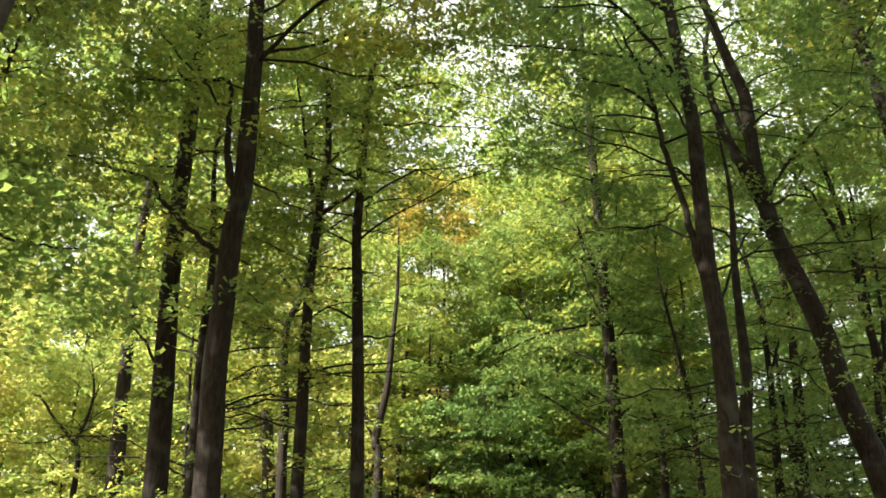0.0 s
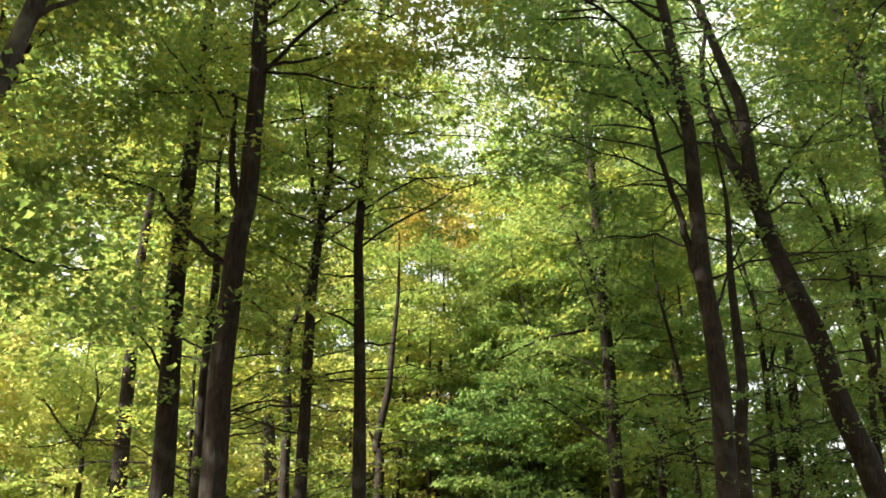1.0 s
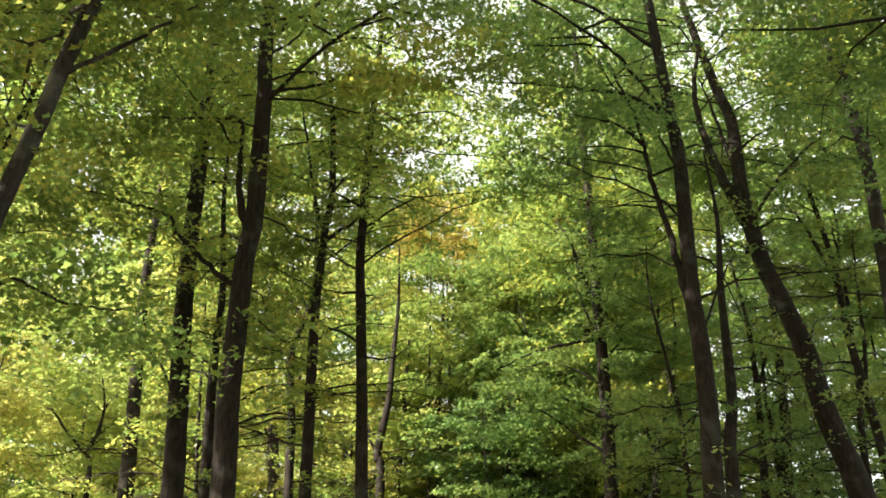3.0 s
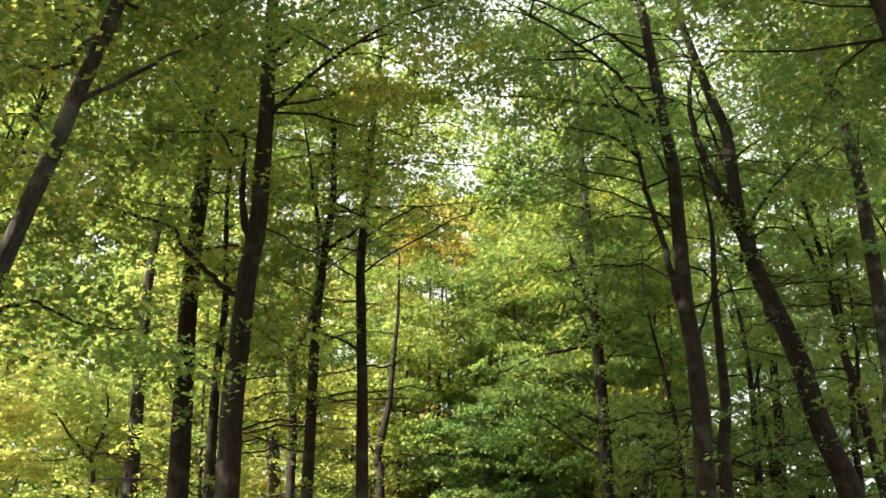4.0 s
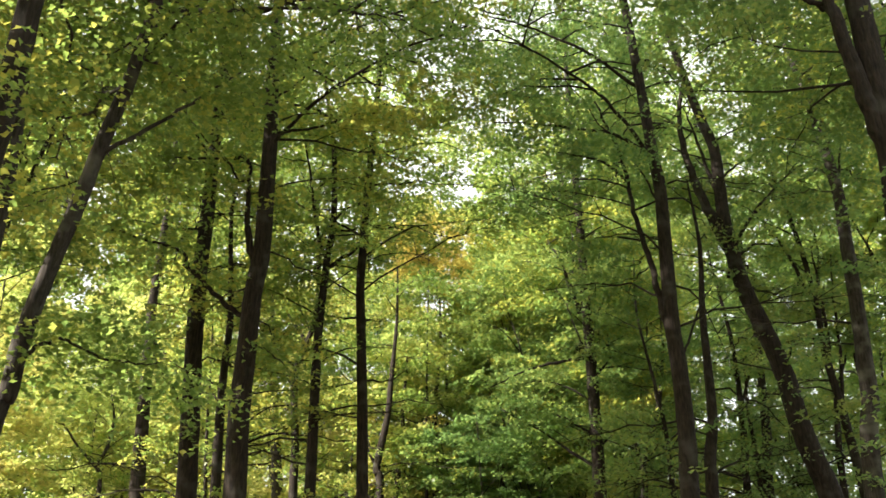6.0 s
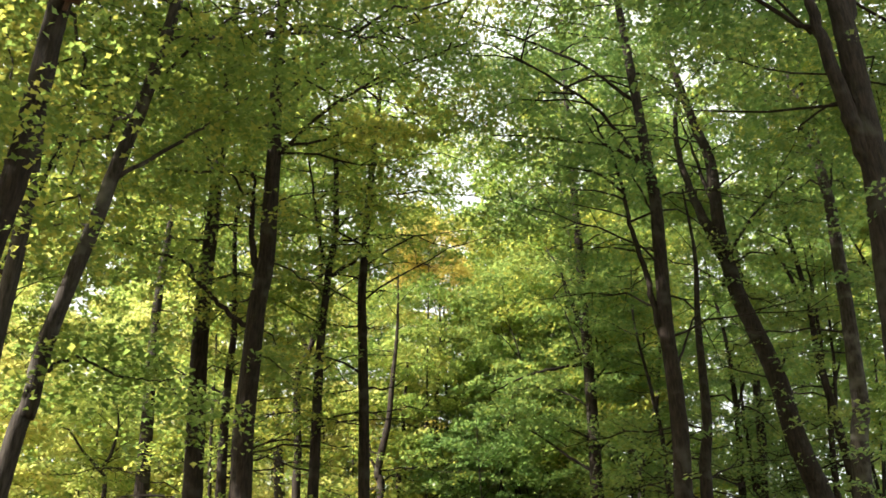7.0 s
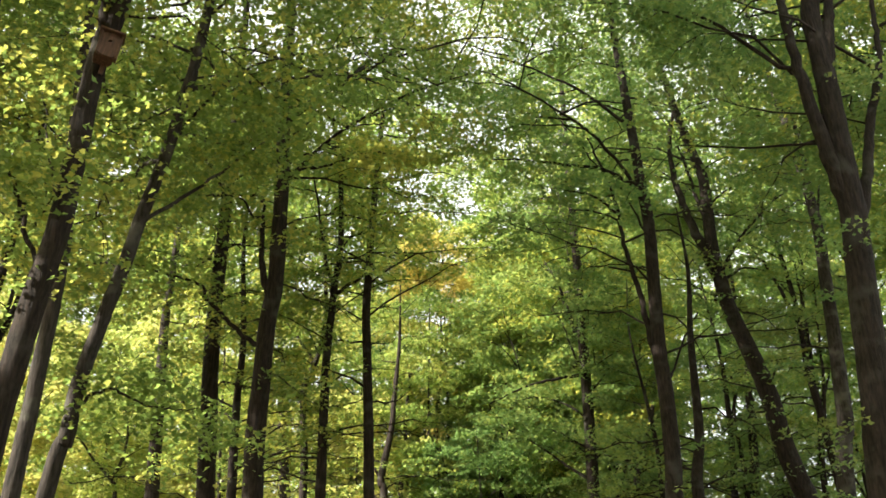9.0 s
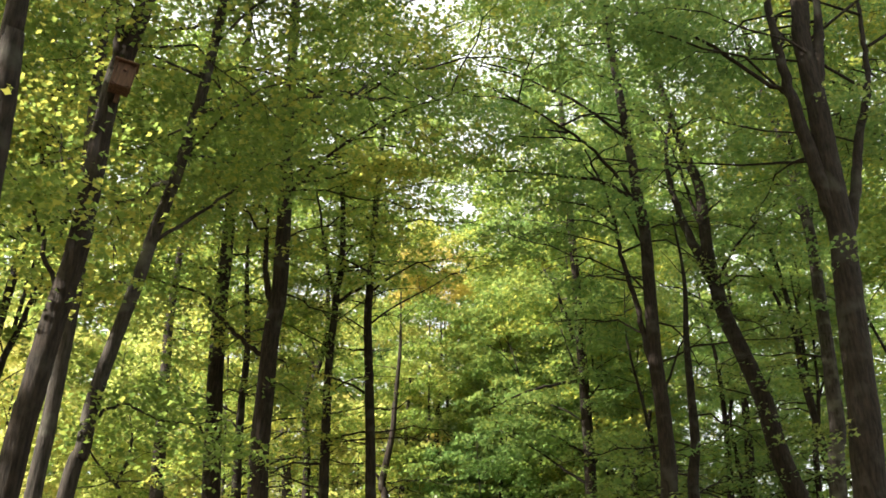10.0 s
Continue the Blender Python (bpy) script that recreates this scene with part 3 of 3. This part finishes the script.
tree(5.3, 27, .40, 15, ((7.92, 1, 0), (9.09, 1.1, 0), (9.78, 1.31, 0), (10.85, 1.7, 0), (11.76, 1.92, 0)),
      ((.15, (9.09, 1.1, 0), (9.7, .93, 0), (10.31, .78, 0), (10.58, .41, 0)),
       (.09, (9.87, 1.32, 0), (10.34, 1.7, .1), (11.09, 2.16, .2)),
       (.08, (9.7, .93, 0), (9.81, .62, .1), (10.02, .05, .2)),
       (.07, (11.03, 1.76, 0), (11.98, 1.71, .1), (12.78, 1.9, .2)),),
      seed=21, wiry=9, leaf=LEAF_SHADE_SIDE, crown=(9.5, 1.8, 10, 6), label="small forked tree in the shade")
tree(8.89, 25, .51, 17, ((7.47, .56, 0), (9.2, .79, 0), (10.86, .9, 0), (12.62, 1.01, 0)),
      ((.21, (7.47, .41, 0), (9.23, .45, .1), (10.42, .44, .2), (12.02, .59, .3)),),
      seed=22, wiry=9, leaf=LEAF_SHADE_SIDE, crown=(10.5, 2.0, 10, 6), label="dark twin-stemmed tree in the shade")
tree(-2.25, 27, .46, 16, ((7.93, .41, 0), (9.1, .3, 0), (10.76, .6, 0), (11.95, .68, 0)),
      ((.12, (8.93, .38, 0), (9.82, -.03, .1), (10.92, -.25, .2)),),
      seed=23, wiry=11, crown=(9.0, 1.8, 14, 8), label="thin forked tree among bright foliage")
tree(-2.02, 29.5, .39, 15, ((8.5, .56, 0), (9.77, .64, 0), (10.9, .77, 0), (12.07, .74, 0)),
      ((.11, (9.77, .67, 0), (10.33, .96, 0), (10.94, 1.31, 0)),),
      seed=24, wiry=11, crown=(9.0, 1.8, 12, 8), label="slight young tree with a forked stem", leaf=LEAF_GOLD_LIT)
tree(-.29, 31, .46, 17, ((8.83, .07, 0), (10.37, .15, 0), (11.76, .11, -0), (13.43, .22, 0)),
      (),
      seed=25, wiry=11, crown=(10.0, 1.8, 14, 8), label="thin straight tree far down the lane")
tree(6.58, 24, .26, 15, ((7.25, -.08, 0), (8.44, -.08, 0), (9.54, -.11, 0), (10.84, -.27, 0)),
      ((.08, (8.6, -.11, 0), (9.41, .36, .1), (10.25, .57, .2)),
       (.06, (9.22, -.1, 0), (9.71, -.31, .05), (10.05, -.65, .1)),),
      seed=26, wiry=9, crown=(10.0, 1.8, 12, 8), label="thin shaded tree with raised forking branches", leaf=LEAF_SHADE_SIDE)
tree(2.26, 30, .33, 15, ((8.61, -.03, 0), (9.9, -.12, 0), (11.05, -.05, 0)),
      ((.07, (9.71, -.11, 0), (10.31, .22, .1), (10.92, .63, .2)),
       (.07, (9.9, -.1, 0), (10.5, -.43, .1), (11.11, -.64, .2)),),
      seed=27, wiry=9, crown=(10.0, 1.6, 12, 8), label="slight young tree far down the lane", leaf=LEAF_SHADE_SIDE)
tree(4.53, 30, .35, 16, ((8.6, -.04, 0), (10.09, -.06, 0), (11.44, -.06, 0)),
      ((.09, (9.9, -.05, 0), (10.68, -.26, .05), (11.57, -.33, .1)),),
      seed=28, wiry=9, crown=(9.5, 1.8, 14, 8), label="slight shaded tree with a forked stem", leaf=LEAF_SHADE_SIDE)
tree(8.8, 26, .38, 17, ((7.7, .38, 0), (9.49, .53, 0), (11.4, .62, 0), (13.05, .61, 0), (14.79, .42, 0)),
      ((.12, (10.69, .59, 0), (11.95, 1.09, .05), (13.09, 1.69, .1)),),
      seed=29, wiry=9, crown=(11.5, 2.0, 10, 6), label="slender leaning tree in the shade", leaf=LEAF_SHADE_SIDE)
tree(10.68, 24, .31, 17, ((7.24, .55, 0), (8.9, .67, 0), (10.67, .9, 0), (12.2, .85, 0), (13.81, 1, 0)),
      ((.11, (10.5, .88, 0), (11.55, 1.4, .1), (12.81, 1.78, .2)),),
      seed=30, wiry=9, crown=(11.5, 2.0, 10, 6), label="slender tree with a raised side stem", leaf=LEAF_SHADE_SIDE)
tree(11.64, 22.5, .36, 20, ((8.46, -.56, 0), (9.97, -.68, 0), (11.23, -.8, 0), (12.56, -.77, 0), (13.95, -.85, 0), (15.41, -1.03, 0), (16.56, -1.24, 0)),
      ((.15, (10.28, -.77, 0), (11.93, -.58, .1), (13.52, -.51, .2), (14.84, -.46, .3)),
       (.14, (12.56, -.77, 0), (13.74, -1.2, -.07), (14.6, -1.54, -.13), (15.2, -2.02, -.2)),
       (.12, (9.51, -.63, 0), (11.23, -.35, 0), (12.9, -.24, 0), (14.31, -.04, 0)),),
      seed=31, wiry=9, leaf=LEAF_SHADE_SIDE, crown=(12.0, 2.8, 12, 7), label="leaning tree with several thin stems")


tree(-0.5, 29.4, .17, 19.4, ((5, .1, 0), (11, .05, .1), (16, .1, 0)),
     (), (16.4, 1.4, 13, 8), 60, .12, 71, LEAF_AMBER, BARK, "slim tree with an amber-yellow autumn top")

# ---- the nest box ----
def nest_box(x, y, z, turn):
    """Wooden nest box on a stem: body with a round hole, sloping lid, hanging batten."""
    m, n, l, bsdf, out = shader("weathered_board")
    tc = n.new("ShaderNodeTexCoord")
    mp = n.new("ShaderNodeMapping")
    mp.inputs["Scale"].default_value = (40, 40, 5)
    grain = n.new("ShaderNodeTexNoise")
    grain.inputs["Scale"].default_value, grain.inputs["Detail"].default_value = 1.0, 5
    l.new(tc.outputs["Object"], mp.inputs["Vector"])
    l.new(mp.outputs[0], grain.inputs["Vector"])
    r = ramp(n, [(0.3, (0.05, 0.026, 0.016)), (0.7, (0.15, 0.078, 0.05))])
    l.new(grain.outputs["Fac"], r.inputs[0])
    l.new(r.outputs[0], bsdf.inputs["Base Color"])
    bsdf.inputs["Roughness"].default_value = 0.8
    root = new("nest_box")
    root.matrix_world = pose(x, y, z, 0, 6, turn)

    def board(name, size, at, tilt=0.0):
        bm = bmesh.new()
        bmesh.ops.create_cube(bm, size=1.0, matrix=Matrix.Translation(at) @ Matrix.Rotation(tilt, 4, "X") @ Matrix.Diagonal((*size, 1)))
        bmesh.ops.bevel(bm, geom=bm.edges[:], offset=0.004, segments=1, affect="EDGES")
        me = bpy.data.meshes.new(name)
        bm.to_mesh(me)
        bm.free()
        me.materials.append(m)
        return part(name, me, root)

    board("side", (0.02, 0.20, 0.32), (-0.105, 0, 0))
    board("side", (0.02, 0.20, 0.32), (0.105, 0, 0))
    board("back", (0.19, 0.02, 0.32), (0, 0.09, 0))
    board("bottom", (0.19, 0.156, 0.02), (0, 0, -0.15))
    board("lid", (0.27, 0.27, 0.022), (0, -0.01, 0.185), radians(10))
    board("batten", (0.05, 0.025, 0.52), (0, 0.1135, 0))
    # front board with its round hole
    ring = 20
    bm = bmesh.new()
    faces = []
    for yy in (-0.09, -0.07):
        outer, inner = [], []
        for k in range(ring):
            a = 2 * math.pi * k / ring
            c, s = math.cos(a), math.sin(a)
            f = min(0.094 / max(abs(c), 1e-6), 0.155 / max(abs(s), 1e-6))
            outer.append(bm.verts.new((c * f, yy, s * f)))
            inner.append(bm.verts.new((0.020 * c, yy, 0.045 + 0.020 * s)))
        faces.append((outer, inner))
    (o1, i1), (o2, i2) = faces
    for k in range(ring):
        j = (k + 1) % ring
        bm.faces.new((o1[k], i1[k], i1[j], o1[j]))
        bm.faces.new((o2[k], o2[j], i2[j], i2[k]))
        bm.faces.new((i1[k], i2[k], i2[j], i1[j]))
        bm.faces.new((o1[k], o1[j], o2[j], o2[k]))
    me = bpy.data.meshes.new("front")
    bm.to_mesh(me)
    bm.free()
    me.materials.append(m)
    part("front", me, root)
    tagged(root, "brown wooden nest box fixed to a dark leaning trunk", "nest box")


nest_box(-3.56, 4.10, 8.22, 25)


# ---- the wood behind ----
def wood_tree(seed, height, low, reach, count, sprays, per, size, leaf, d, forks):
    rng = np.random.default_rng(seed)
    a, b = rng.normal(0, 0.35, 2)
    path = ((height * 0.3, a * 0.5, b * 0.5), (height * 0.55, a, b * 1.5), (height * 0.8, a * 2, b * 2))
    limbs = []
    for k in range(forks):
        h0 = height * rng.uniform(0.22, 0.42)
        t = rng.uniform(0, 6.28) + k * 2.5
        r = height * rng.uniform(0.08, 0.14)
        x0, y0 = np.interp(h0, [p[0] for p in path], [p[1] for p in path]), np.interp(h0, [p[0] for p in path], [p[2] for p in path])
        limbs.append((d * 0.55, *[(h0 + height * 0.42 * s, x0 + r * math.cos(t) * s ** 0.8, y0 + r * math.sin(t) * s ** 0.8) for s in (0.0, 0.3, 0.65, 1.0)]))
    return tree(0, 400, d, height, path, limbs, (low, reach, count, sprays), per, size, seed, leaf, BARK, "", True)


KINDS = {
    "slender": (wood_tree(101, 23, 7.0, 3.2, 22, 8, 56, 0.17, LEAF, 0.22, 3), "slender forest tree with a deep leafy green crown"),
    "layered": (wood_tree(102, 28, 8.0, 3.6, 24, 8, 56, 0.17, LEAF, 0.28, 2), "tall forest tree with layered green foliage"),
    "gold": (wood_tree(104, 18, 6.0, 2.8, 20, 8, 64, 0.155, LEAF_GOLD_LIT, 0.17, 3), "forest tree with yellowing leaves toned brighter for hazy sunlight"),
    "high": (wood_tree(106, 28, 11.5, 4.0, 26, 8, 58, 0.17, LEAF, 0.27, 2), "very tall forest tree with a clean stem and high crown"),
    "spreading": (wood_tree(107, 25, 13.5, 5.2, 26, 11, 64, 0.13, LEAF, 0.34, 2), "spreading forest tree with wide leafy branches"),
    "shaded": (wood_tree(108, 22, 6.5, 3.2, 22, 8, 58, 0.165, LEAF_SHADE_SIDE, 0.20, 4), "many-stemmed forest tree in shaded dark green leaf"),
    "deep": (wood_tree(110, 27, 8.0, 3.7, 25, 8, 58, 0.17, LEAF_SHADE_SIDE, 0.26, 3), "tall forked forest tree in green leaf toned for the shady side"),
    # coarse tree added only to hold the sun off the near crowns
    "bare": (wood_tree(109, 26, 12.5, 3.8, 24, 7, 14, 0.36, LEAF, 0.30, 2), "tall tree added beside the view to shade the near canopy"),
    # coarse unseen tree, added to close off skylight from behind
    "broad": (wood_tree(105, 25, 6.0, 3.4, 20, 6, 14, 0.40, LEAF, 0.30, 1), "unseen tall tree added behind to darken the lane"),
}


def far_wood():
    """The wood goes on in the distance: one mass of leaves in crowns, tall ahead and lower round the sides and behind."""
    rng = np.random.default_rng(55)
    spots, fine = [], []
    for k in range(110):
        t = k / 110 * 2 * math.pi + rng.uniform(-0.03, 0.03)
        if 0.95 < t < 2.2:
            continue
        r, h = rng.uniform(44, 58), rng.uniform(16, 20)
        c = np.array([r * math.cos(t), 8 + r * math.sin(t), 0.0])
        for _ in range(40):
            s = rng.uniform(0, 1)
            w = 4.0 * math.sin(math.pi * min(1, 0.12 + 0.85 * s)) * math.sqrt(rng.uniform(0, 1))
            a = rng.uniform(0, 6.28)
            spots.append(c + (w * math.cos(a), w * math.sin(a), 1.0 + (h - 1) * s))
    for k in range(95):
        t = rng.uniform(-0.62, 0.62)                  # from straight ahead
        r = rng.uniform(46, 60)
        c = np.array([r * math.sin(t), r * math.cos(t), 0.0])
        h = rng.uniform(36, 46)
        if 0.02 < t < 0.13:
            h = rng.uniform(30, 35)
        for _ in range(62):
            s = rng.uniform(0, 1)
            w = 3.6 * math.sin(math.pi * min(1, 0.2 + 0.78 * s)) * math.sqrt(rng.uniform(0, 1))
            a = rng.uniform(0, 6.28)
            fine.append(c + (w * math.cos(a), w * math.sin(a), 6.0 + (h - 6) * s ** 1.1))
    for k in range(44):                               # undergrowth at its foot
        t = rng.uniform(-0.62, 0.62)
        r = rng.uniform(41, 46)
        h = rng.uniform(11, 15)
        for _ in range(24):
            s, a, w = rng.uniform(0, 1), rng.uniform(0, 6.28), 2.4 * math.sqrt(rng.uniform(0, 1))
            fine.append(np.array([r * math.sin(t) + w * math.cos(a), r * math.cos(t) + w * math.sin(a), 4.0 + (h - 4) * s]))
    tagged(new("far_wood", leaves_mesh("far_wood", np.array(spots), 1.2, 12, 0.75, rng, LEAF)), "distant green woodland all round", "woodland", kind="stuff")
    tagged(new("tall_far_wood", leaves_mesh("tall_far_wood", np.array(fine), 1.1, 66, 0.285, rng, LEAF)), "tall sunlit green woodland closing the view down the lane", "woodland", kind="stuff")


far_wood()


def wood():
    """The trees of the wood by kind: x, y and size. Bare and broad are added off view to cut light."""
    rng = np.random.default_rng(7)
    stand = {
        # pale-leaved row that brightens the low left by its colour
        "gold": [(-13.4, 38.0, 1.1), (-10.6, 36.2, 1.0), (-8.0, 34.0, 1.05), (-5.6, 32.0, 0.95), (-3.4, 30.4, 0.95), (-14.2, 26.5, 1.0), (-12.6, 32.0, 0.95), (-16.4, 33.5, 1.0)],
        "high": [(15.0, 21.5, 0.95), (0.4, 34.0, 0.78)],
        "layered": [(10.4, 36.5, 0.8), (5.8, 34.5, 0.86), (2.4, 37.0, 0.8)],
        "spreading": [(-9.2, 13.2, 0.86), (12.2, 11.5, 1.0), (5.3, 28.8, 1.0), (-12.4, 15.5, 0.92), (-11.2, 11.0, 0.9)],
        "slender": [(3.2, 30.2, 0.66), (5.2, 38.1, 1.0), (3.6, 31.5, 0.84), (15.6, 30.5, 0.9), (6.4, 28.5, 0.9)],
        "shaded": [(1.3, 27.6, 0.64), (4.4, 28.8, 0.74), (-1.2, 33.0, 0.8)],
        "deep": [(3.6, 33.5, 0.8), (7.6, 36.0, 0.8), (15.5, 38.5, 1.0)],
        # sun blockers to the left, mostly out of view
        "bare": [(-9.0, 1.0, 1.05), (-15.5, 11.5, 1.15), (-6.9, -2.4, 1.05), (-9.6, -3.2, 1.1), (-14.8, 5.2, 1.1), (-5.6, -5.0, 1.0), (-10.3, 3.7, 1.18), (-11.9, 7.9, 1.2), (-13.0, 1.5, 1.0)],
        # light blockers behind the eye, never in view
        "broad": [(9.0, -16.7, 1.1), (-12.8, -16.6, 0.92), (1.7, -16.0, 0.97), (-3.1, -14.6, 0.92), (12.3, -13.1, 0.9), (-4.2, -12.3, 1.0), (6.8, -11.6, 1.08), (12.1, -7.6, 1.0),
                  (-12.9, -3.1, 0.94), (-8.0, -9.0, 1.0)],
    }
    for kind, places in stand.items():
        ob, label = KINDS[kind]
        for px, py, size in places:
            t = copy_thing(ob, pose(px, py, 0, 0, 0, rng.uniform(0, 360)) @ Matrix.Diagonal((size, size, size * rng.uniform(0.97, 1.05), 1)))
            tagged(t, label, "tree", "trees of the wood")
    for ob, _ in KINDS.values():
        for o in (*ob.children_recursive, ob):
            bpy.data.objects.remove(o)


wood()
